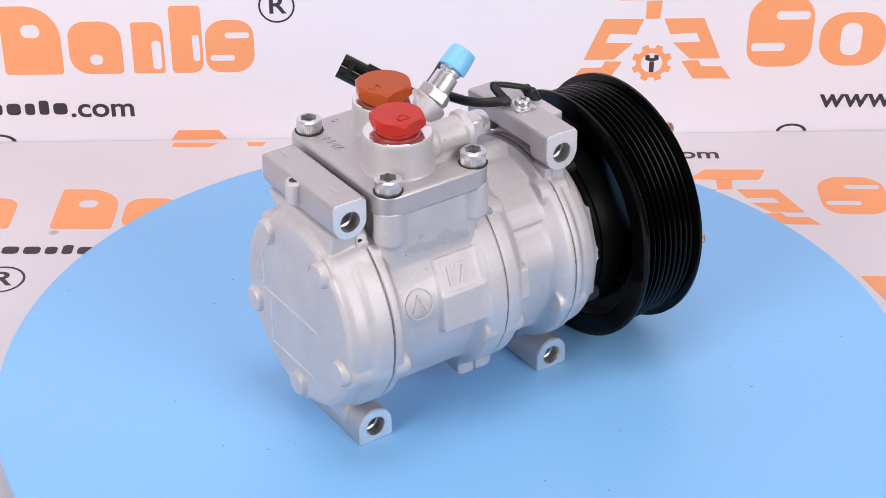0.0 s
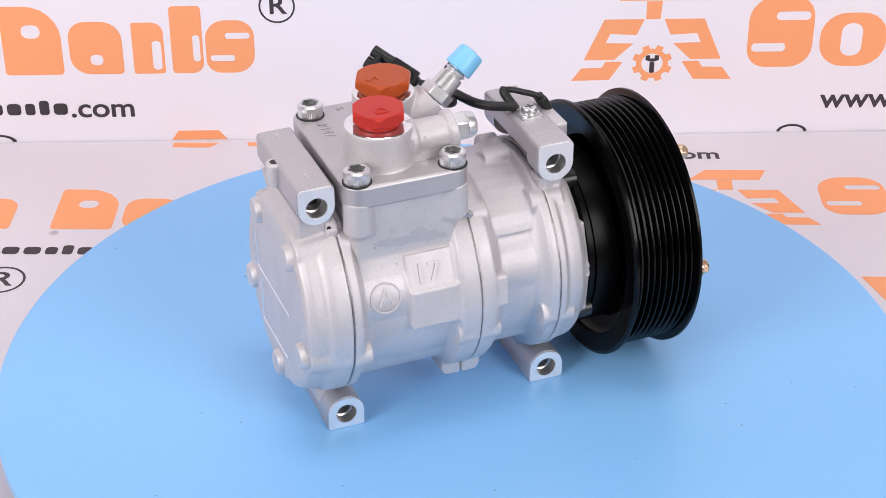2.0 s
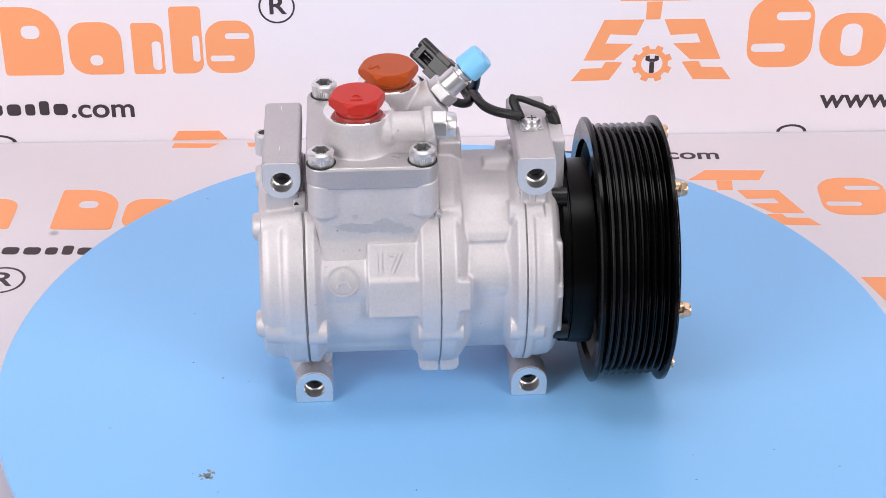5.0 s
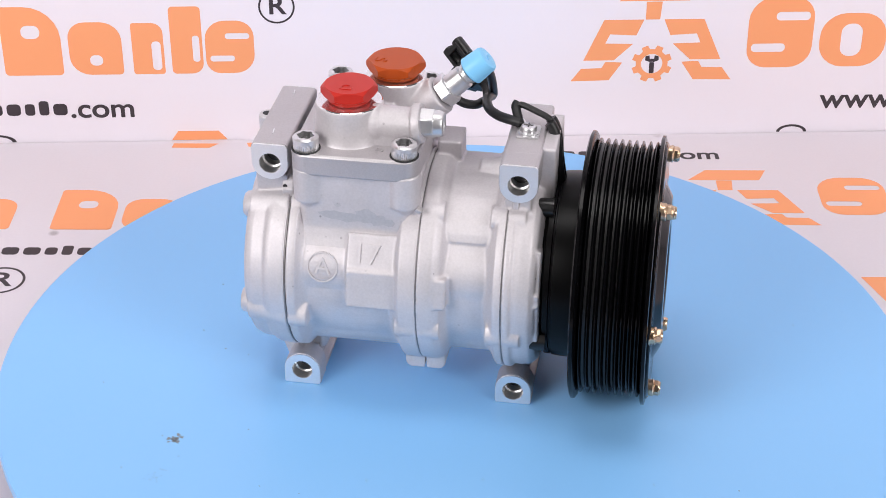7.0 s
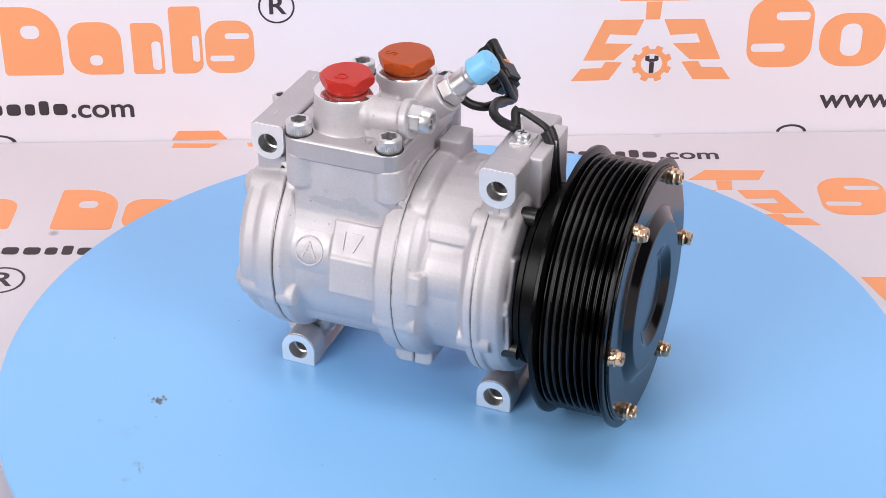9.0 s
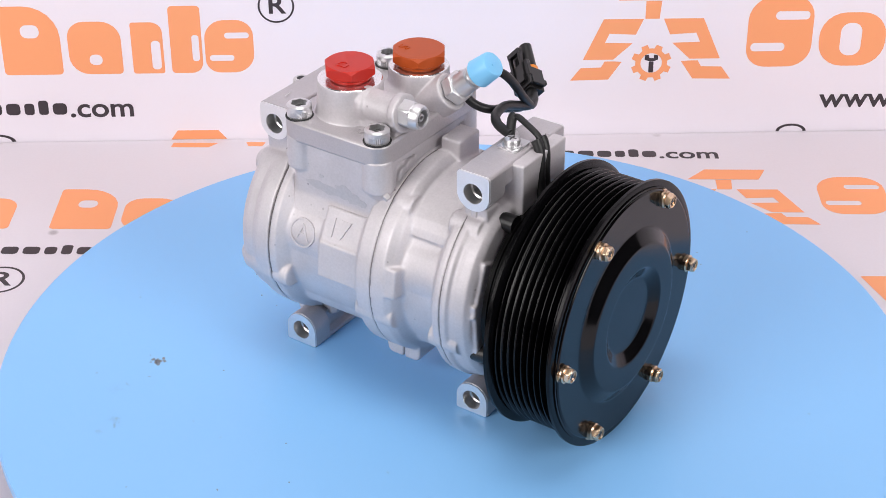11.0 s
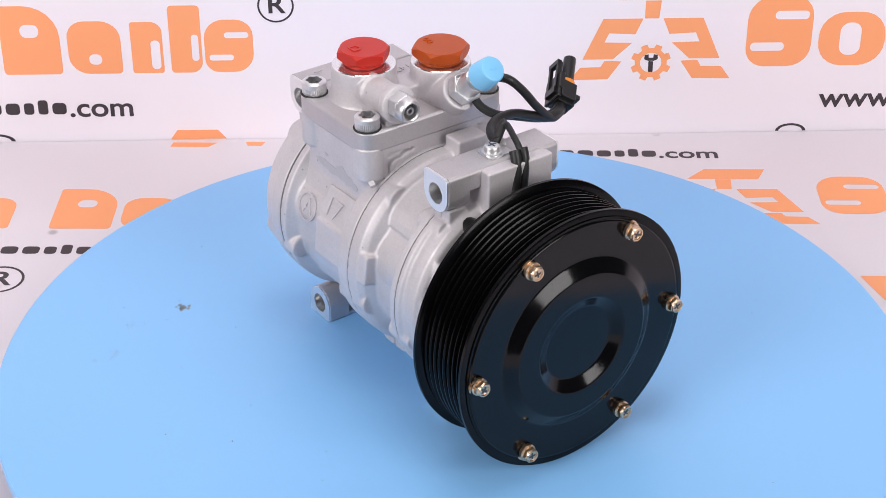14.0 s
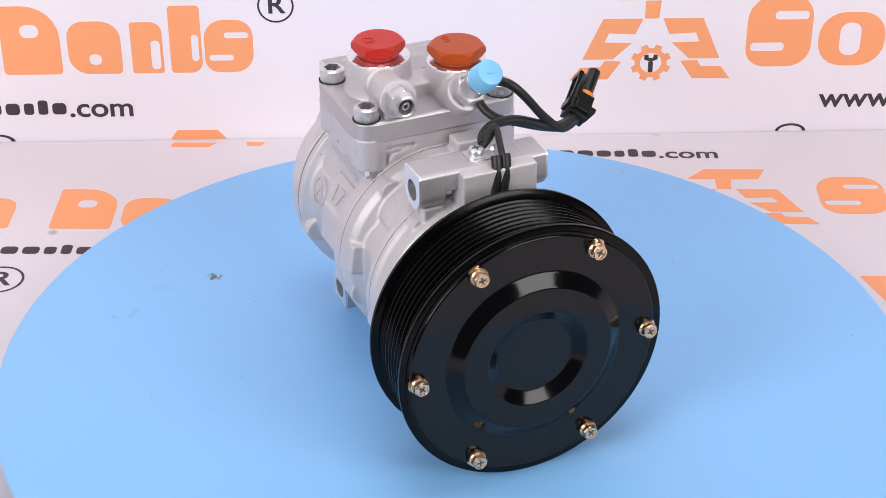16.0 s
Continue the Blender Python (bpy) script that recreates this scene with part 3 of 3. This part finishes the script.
        rod((-131, 56 * math.cos(a), AX + 56 * math.sin(a)), (-127.2, 56 * math.cos(a), AX + 56 * math.sin(a)), 5.5, seg=16, bm=bm)
    for x, y in ((-183.5, -36), (-133.5, -36), (-183.5, 40.5), (-133.5, 40.5)):
        rod((x, y, 121), (x, y, 140), 8.2, seg=32, bm=bm)
        rod((x, y, 117), (x, y, 122), 4, 8.2, 32, bm)
    part("head_block", bm, CAST, comp, "cast aluminium head block", voxel=0.8, smooth=3)
    bm = turn_about([(148, 0), (148, 20), (150, 18.6), (154, 18.0), (168.8, 17.4), (168.8, 0)], 64, "Z", (-165.3, -16.6, 0))
    turn_about([(148, 0), (148, 18), (152, 17.0), (166.2, 16.3), (166.2, 0)], 64, "Z", (-148.4, 21.6, 0), bm)
    rod((-160, -20.5, 159.5), (-128.5, -20.7, 159.6), 8.6, 8.8, 40, bm)
    rod((-131, -20.7, 160), (-126.5, -20.8, 160.6), 10.4, seg=40, bm=bm)
    rod((-152, -20.8, 159.6), (-148.5, -20.8, 159.8), 9.6, seg=40, bm=bm)
    box(-152, -128, -28, -14, 148, 160, bm)
    rod((-145, 15.5, 143), (-123.3, 16.4, 159.2), 11.5, 10.4, 40, bm)
    box(-146, -126, 8, 27, 146, 153, bm)
    box(-163, -146, -14, 22, 148, 157, bm)
    part("port_casting", bm, CAST, comp, "cast ports with bored tops", voxel=0.7, smooth=3)
    for x, y, z, r in ((-165.3, -16.6, 168.9, 17.1), (-148.4, 21.6, 166.3, 16.0)):
        part("port_rim", tube([(z - 1.2, r), (z - 0.2, r), (z + 0.15, r - 0.5), (z + 0.15, r * 0.5), (z - 1.2, r * 0.5)], 64, "Z", (x, y, 0)), POLISHED, comp, "bright machined port rim")
    hex_cap(comp, "red_plug", -165.3, -16.6, 178.0, 14.6, RED, "red plastic plug", "D", 0.20, (0, -5))
    hex_cap(comp, "orange_plug", -148.4, 21.6, 175.4, 15.8, RUST, "orange-brown plastic plug", "S", 0.08, (-7, -3))
    for x, y in ((-184.2, -36.4), (-133.4, -36.4), (-182.6, 40.3), (-133.4, 40.3)):
        socket_bolt(comp, x, y, 149.6)
    for text, x, y, s in (("P147", -180.5, 21, 7.5), ("S", -166, 42, 6), ("D", -147, -33, 6)):
        lettering(text, s, 0.2, facing(x, y, 149.75, (0, -1, 0), (1, 0, 0)), "raised_letters", PLATE, comp)
    rnd = random.Random(11)
    for k, (x, z, w, h) in enumerate(((-171, 114, 7, 2.6), (-162, 113, 8, 3.0), (-153, 114.5, 7, 4.2), (-147, 112.5, 5, 3.4), (-168, 120, 1.8, 1.0), (-141, 111.5, 3, 2.2))):
        o = [(x + w * (0.75 + 0.4 * rnd.random()) * math.cos(6.283 * i / 18), z + h * (0.75 + 0.4 * rnd.random()) * math.sin(6.283 * i / 18)) for i in range(18)]
        part("damp_mark", prism(o, -40.60 - 0.02 * k, -40.3, "Y"), STAIN, comp, "grey damp stain on the casting")
    # dowel lug, black rod for its hole's shade, trimmed tab where block halves meet
    bm = rod((-199.5, -26, 122.5), (-193, -26, 122.5), 4.8, seg=24)
    box(-199.5, -193, -32, -20, 110, 122, bm)
    lug = part("dowel_lug", bm, CAST, comp, "small cast lug with a dowel hole", voxel=0.7, smooth=2)
    part("dowel_hole_shade", rod((-197.8, -31.0, 122.8), (-197.8, -27, 122.8), 1.2, seg=16), GAP, lug, "black rod end for the shade in the dowel hole")
    bm = box(-1.7, 1.7, -1.7, 1.7, -1.4, 1.4)
    bm.transform(Matrix.Translation((-125.6, -39.6, 120.4)) @ Matrix.Rotation(radians(35), 4, "Y") @ Matrix.Rotation(radians(20), 4, "X"))
    part("trimmed_tab", bm, PLATE, comp, "trimmed gasket tab", bevel=0.5)
    part("trimmed_tab", prism(rounded(-78.6, -75.0, 114, 127, 0.6), -31.8, -24, "Y"), CAST, comp, "narrow cast tab under the bar", bevel=0.6)
    # charging valve
    c = (0, -20.9, 161.0)
    nut = part("valve_nut", prism(circle(c[1], c[2], 7.8, 6, 0.4), -128, -120.2, "X"), STEEL, comp, "bright steel hexagon nut", bevel=0.7)
    part("valve_rim", tube([(-120.4, 6.9), (-117.5, 6.7), (-115.8, 6.0), (-115.4, 5.2), (-115.8, 4.4), (-118.5, 3.9), (-120.4, 3.9)], 36, "X", c), STEEL, nut)
    # thin dark disc paints the shade at the valve's mouth
    part("valve_bore_shade", turn_about([(-119.2, 4.0), (-119, 4.0)], 24, "X", c), RECESS_SHADE, nut, "dark disc for the shade in the valve bore")
    part("valve_pin", tube([(-119, 1.2), (-119, 2.4), (-116.6, 2.2), (-116.6, 1.2)], 20, "X", c), STEEL, nut)
    # high-side fitting with its cap
    p, d = Vector((-122.8, 16.5, 159.5)), Vector((0.74, 0.08, 0.665)).normalized()
    side = d.cross(Vector((0, 0, 1))).normalized()
    m = Matrix((side, d.cross(side), d)).transposed().to_4x4()
    m = Matrix.Translation(p) @ m

    def along(bm):
        bm.transform(m)
        return bm
    fit = part("service_fitting", along(prism(circle(0, 0, 9.0, 6), 0, 6.5, "Z")), STEEL, comp, "bright steel hexagon service fitting", bevel=0.7)
    part("neck", along(turn_about([(6, 6.6), (15.5, 6.4), (16.1, 5.0), (17.0, 5.0), (17.5, 5.9), (18.5, 5.9), (19, 4.9), (20.5, 4.9), (20.5, 0)], 40, "Z", (0, 0, 0))), STEEL, fit)
    part("blue_cap", along(turn_about([(19.6, 0), (19.6, 7.5), (20.2, 7.9), (30.5, 7.2), (31.6, 6.6), (32, 5.5), (32, 0)], 48, "Z", (0, 0, 0))), SKY_CAP, fit, "light blue plastic dust cap")
    part("cap_star", along(prism(rounded(-2.2, 2.2, -0.6, 0.6, 0.5), 31.9, 32.4, "Z")), SKY_CAP, fit)
    # cast characters on the block
    lettering("17", 15, 0.6, on_side(-152, 153.8, 53.1), "raised_number", CAST, comp, "raised cast number")
    q = on_side(-175.2, 163, 51.3)
    lettering("A", 13, 0.7, q, "raised_letter", CAST, comp, "raised cast letter")
    bm = tube([(-0.3, 8.2), (0.6, 8.2), (0.6, 7.5), (-0.3, 7.5)], 48, "Z", (0, 0, 0))
    bm.transform(q)
    part("cast_ring", bm, CAST, comp, "raised cast ring")

    build_clutch(comp)
    build_wiring(comp)
    return comp


def build_clutch(comp):
    # field coil behind the pulley
    coil = part("field_coil", turn_about([(-62, 30), (-62, 46), (-60, 49.3), (-57.4, 49.4), (-57.0, 48.5), (-56.4, 48.5), (-56, 49.7), (-50, 50.2), (-44, 50.2), (-44, 30)], 96), COIL, comp, "black field coil housing")
    part("coil_flange", turn_about([(-63.2, 36), (-63.2, 46), (-61.5, 46), (-61.5, 36)], 72), BLACK, coil)
    for k in range(4):
        a = radians(25 + 90 * k)
        part("coil_tab", rod((-66, 50 * math.cos(a), AX + 50 * math.sin(a)), (-58, 50 * math.cos(a), AX + 50 * math.sin(a)), 5.0, seg=20), PLUG, coil)
    # grooved pulley
    prof = [(-44, 60), (-44.4, 70.2), (-43.6, 71.9), (-42.0, 71.9), (-41.0, 70.4), (-40.4, 66.6)]
    x = -39.0
    for k in range(9):
        prof += [(x - 0.45, 68.0), (x - 0.2, 68.3), (x + 0.2, 68.3), (x + 0.45, 68.0)]
        if k < 8:
            prof += [(x + 1.55, 64.4), (x + 2.2, 64.4)]
        x += 3.75
    prof += [(-7.8, 66.0), (-7.2, 70.2), (-6.6, 71.9), (-5.0, 71.9), (-4.6, 70.6), (-4.6, 55), (-12, 55), (-12, 60)]
    pulley = part("pulley", tube(prof, 160), GROOVE, comp, "black eight-groove ribbed belt pulley", angle=25)
    part("pulley_web", tube([(-43.9, 66), (-43.0, 62), (-40, 59), (-36, 57.5), (-35, 51.6), (-13, 51.6), (-13, 64)], 96), RUBBER, pulley, "black inner wall of the pulley")
    # pressed front plate with a raised ring and a sunk middle
    face = [(-4.4, 0), (-4.4, 66.8), (-3.7, 67.2), (-3.2, 66.9), (-3.0, 66.4), (-3.0, 66.0), (-3.0, 48.6), (-3.0, 48.0), (-2.8, 47.2), (-2.3, 46.5), (0.5, 41.3), (1.0, 40.6), (1.2, 39.9),
            (1.2, 39.4), (1.2, 28.2), (1.2, 27.7), (1.0, 27.0), (0.5, 26.3), (-1.8, 21.6), (-2.3, 20.9), (-2.5, 20.2), (-2.5, 19.7), (-2.5, 0)]
    plate = part("clutch_plate", turn_about(face, 160), BLACK, comp, "glossy black pressed clutch plate", angle=50)
    part("plate_backing", tube([(-4.7, 60), (-4.7, 68.6), (-3.8, 68.6), (-3.8, 60)], 128), GROOVE, plate)
    for k in range(6):
        a = radians(60 * k)
        gold_bolt(comp, 62.6 * math.cos(a), AX + 62.6 * math.sin(a), -4.0, 0.4 + 0.7 * k)


def build_wiring(comp):
    # cable clip and screw on the front lug
    clip = part("cable_clip", prism(rounded(-81, -69.0, -5.5, 9, 1.5), 148.1, 149.0, "Z"), STEEL, comp, "bright steel cable clip")
    part("clip_loop", prism([(-81, 148.4), (-77, 148.4), (-78.5, 151), (-81.5, 152.6), (-82.4, 151.8), (-80, 150.4)], 6, 11, "Y"), STEEL, clip)
    part("clip_screw", turn_about([(149, 5.4), (149.8, 5.4), (150, 4.2), (151.6, 4.4), (152.8, 3.8), (153.2, 2.6), (153.2, 0)], 32, "Z", (-74.8, 0.0, 0)), STEEL, clip, "bright cross-head screw")
    # dark bars on the screw head paint the shade of its cross slot
    bm = box(-77.2, -72.4, -0.4, 0.4, 153.0, 153.4)
    box(-75.2, -74.4, -2.4, 2.4, 153.0, 153.41, bm)
    part("cross_drive", bm, RECESS_SHADE, clip)
    harness = part("plug_body", plug_body(), PLUG, comp, "black two-pin plug with an orange seal", bevel=0.4)
    bm = box(-7.5, 7.5, -6.4, -3.6, -3, 7.5)
    box(-7.5, -5.6, -5, 5, -3, 7, bm)
    bm.transform(PLUG_AT)
    part("shroud", bm, PLUG, harness, "black shroud round the seal", bevel=0.4)
    part("latch", plug_latch(), PLUG, harness, "black locking latch")
    seal = rod((2.6, 0, 1.6), (2.6, 0, 5.2), 4.9, seg=28)
    seal.transform(PLUG_AT)
    part("seal", seal, SEAL, harness, "orange rubber seal")
    for sx in (-3.6, 3.6):
        bm = rod((sx, 0, 6), (sx, 0, 21), 3.5, seg=20)
        bm.transform(PLUG_AT)
        part("plug_socket", bm, PLUG, harness)
    for y in (6.6, 11.4):
        cable([(-55, y - 6, 104), (-57, y - 5, 118), (-59.5, y - 3.5, 132), (-61, y - 1.5, 144), (-62.6, y - 0.6, 149), (-64.6, y - 0.2, 152.2)], 2.9, "sleeved_cable", RUBBER, comp, "black sleeved cable")
    cable([(-63, 9.6, 150.5), (-66.5, 10.2, 153.4), (-73, 12, 155.6), (-80, 14, 157.4), (-83.2, 14.4, 156.6)], 1.7, "wire", RUBBER, comp, "black wire looped through the clip")
    cable([(-82.4, 15, 158.2), (-83.4, 13.4, 156.6), (-82.2, 10.4, 153.8), (-80.6, 7.2, 151), (-80, 5.5, 149.8)], 2.5, "cable", RUBBER, comp, "black cable bent over the clip")
    cable([(-79.5, 6.2, 151), (-85, 8, 151.2), (-92, 12.5, 150.8), (-97.6, 19, 150.6), (-100.4, 27, 150.2), (-101.6, 36, 148.8), (-102, 48, 143.8), (-102, 58, 139.6), (-103.5, 66, 139.2),
           (-107.5, 72, 139.4), (-112, 76, 140)], 2.6, "cable", RUBBER, comp, "black cable to the plug")
    cable([(-112, 77, 139), (-106, 70.5, 137.6), (-102, 61, 138.6), (-100.6, 50, 149), (-101, 40, 161.5), (-103.6, 32.5, 169), (-110, 27, 169), (-116.5, 23, 164), (-117.5, 21, 157), (-113, 22.5, 152),
           (-107, 27.5, 148.6), (-104.2, 37, 146), (-104.2, 48, 141.6), (-105, 58, 138.4), (-107, 68, 138.6), (-112, 76, 141)], 2.4, "cable", RUBBER, comp, "black cable looped behind the fitting")


PD = Vector((-15.6, 15.4, 10.5)).normalized()
PL = Vector((0.4, 0.75, -0.5))
PL = (PL - PD * PL.dot(PD)).normalized()
PS = PL.cross(PD)
PLUG_AT = Matrix.Translation((-116.3, 80.6, 142.1)) @ Matrix((PS, PL, PD)).transposed().to_4x4()


def plug_body():
    bm = box(-7.5, 7.5, -4.5, 4.5, -8, 3)
    box(-5, 5, -5.5, 5.5, -10, -2, bm)
    box(-7, 7, -6.5, -4.5, -9, -3, bm)
    box(-7, 7, -1, 1, 3, 8, bm)
    box(-6, 6, 4, 8, -5, -2, bm)
    bm.transform(PLUG_AT)
    return bm


def plug_latch():
    bm = box(-4.5, -3, -7.5, -5.5, -4, 17)
    box(3, 4.5, -7.5, -5.5, -4, 17, bm)
    box(-4.5, 4.5, -7.8, -5.3, 14, 17, bm)
    box(-4.5, 4.5, -8.2, -4, -6, -2, bm)
    bm.transform(PLUG_AT)
    return bm


backdrop, cover = build_place()


WALL_AT = BACK @ Matrix.Translation((0, -0.0001, 0)) @ Matrix.Rotation(radians(90), 4, "X") @ Matrix.Scale(0.996, 4)
TABLE_AT = Matrix.Translation((-0.0001, -0.0002, TZ + 0.0001)) @ Matrix.Rotation(radians(-0.221), 4, "Z") @ Matrix.Scale(0.9948, 4)


def put_wall(name, outline, holes, mat):
    blot(name, outline, holes, mat, backdrop, WALL_AT)


def put_table(name, outline, holes, mat):
    blot(name, outline, holes, mat, cover, TABLE_AT)


def letters_on(parent, at, text, x, y, size):
    """Printed black characters, centred at a place on the sheet."""
    lettering(text, size, 0.04, Matrix.Translation((x, y, 0.05)) @ Matrix.Diagonal((1.12, 1, 1, 1)), "print_letters", INK_BLACK, parent, into=at @ MM, bold=0.35)


BIG = [(0, 41, 52, (3, 3, 24, 3), (14, 28, 13, 10)), (46, 37, 40, (14, 3, 14, 12), (14, 7, 9, 8)), (90, 22, 39, (2, 2, 8, 2), (13.5, 3, 6.5, 22)),
       (117, 22, 51, (3, 8, 3, 3), (15, 9, 5, 20)), (141, 34, 40, (10, 14, 12, 14), [(3, 9, 17, 4.5), (14, 26, 17, 4.5)])]
print_row(put_wall, -307, 53, BIG)
put_wall("print_ring", circle(-115, 103, 12.6, 40), [circle(-115, 103, 11.3, 40)], INK_BLACK)
letters_on(backdrop, WALL_AT, "R", -115, 103.2, 18.5)
print_line(put_wall, -324, 21.5, 9, ((11, 1), (10, 1), (7, 1), (7, 1.25), (10, 1)), 3.0)
letters_on(backdrop, WALL_AT, ".com", -242.2, 25.9, 21)
print_emblem(put_wall, 147.5, 56, 1.0)
print_row(put_wall, 214, 52, [(0, 46, 54, (14, 16, 16, 18), [(3, 12, 24, 6.5), (19, 36, 24, 6.5)]), (51, 47, 41, 18, (15, 8, 15, 25)), (104, 47, 41, 18, (15, 8, 15, 25))])
letters_on(backdrop, WALL_AT, "www.", 299, 25.9, 21.5)
put_wall("print_block", [(-195, 0.3), (-155, 0.3), (-161, 7.5), (-190, 7.5)], [], INK)
put_wall("print_ring", [(252 + 11 * math.cos(a), 0.3 + 6 * math.sin(a)) for a in np.linspace(0, math.pi, 17)] + [(252 + 8.6 * math.cos(a), 0.3 + 4.3 * math.sin(a)) for a in np.linspace(math.pi, 0, 17)],
         [], INK_BLACK)
put_wall("print_ring", [(-320 + 14 * math.cos(a), 0.3 + 6 * math.sin(a)) for a in np.linspace(0, math.pi, 17)] + [(-320 + 11 * math.cos(a), 0.3 + 4.3 * math.sin(a)) for a in np.linspace(math.pi, 0, 17)],
         [], INK_BLACK)
print_row(put_table, -311, 188, [(-20, 34, 40, (3, 3, 12, 3), None)])
print_row(put_table, -270, 188, [(0, 41, 53, (3, 3, 24, 3), (14, 28, 13, 10)), (46, 37, 41, (14, 3, 14, 12), (14, 7, 9, 8))])
print_line(put_table, -312, 156, 9, ((14, 1), (11, 1), (11, 1), (8, 1), (7, 1.25), (10, 1)), 3.0)
put_table("print_ring", circle(-288, 125, 15.5, 40), [circle(-288, 125, 13.8, 40)], INK_BLACK)
letters_on(cover, TABLE_AT, "R", -288, 125.2, 22.5)
print_emblem(put_table, 184, 211, 1.0)
print_row(put_table, 246, 212, [(0, 46, 51, (14, 16, 16, 18), [(3, 12, 24, 6), (19, 34, 24, 6)]), (51, 47, 41, 18, (15, 8, 15, 25))])
print_line(put_table, 58, 291, 9, ((11, 1), (11, 1), (11, 1), (10, 1), (7, 1), (7, 1.25), (10, 1)), 2.6)
letters_on(cover, TABLE_AT, ".com", 163.5, 295.4, 19.5)
put_table("print_block", [(-205, 303), (-178, 303), (-172, 309.5), (-204, 309.5)], [], INK)
put_table("print_block", [(-150, 305), (-140, 305), (-138, 311), (-152, 311)], [], INK)
put_table("print_block", [(255, 134), (300, 134), (300, 104), (266, 104)], [], INK)

turntable = build_turntable()
compressor = build_compressor()
grime(turntable)


def motions():
    """The table turns steadily, and the compressor on it."""
    times = [0.5 * k for k in range(33)]
    walk(turntable, [(t, pose(0, 0, 0, 0, 0, -6.338 * t)) for t in times])
    walk(compressor, [(t, pose(0, 0, 0.0001, 0, 0, 35.304 - 6.338 * t)) for t in times])


motions()
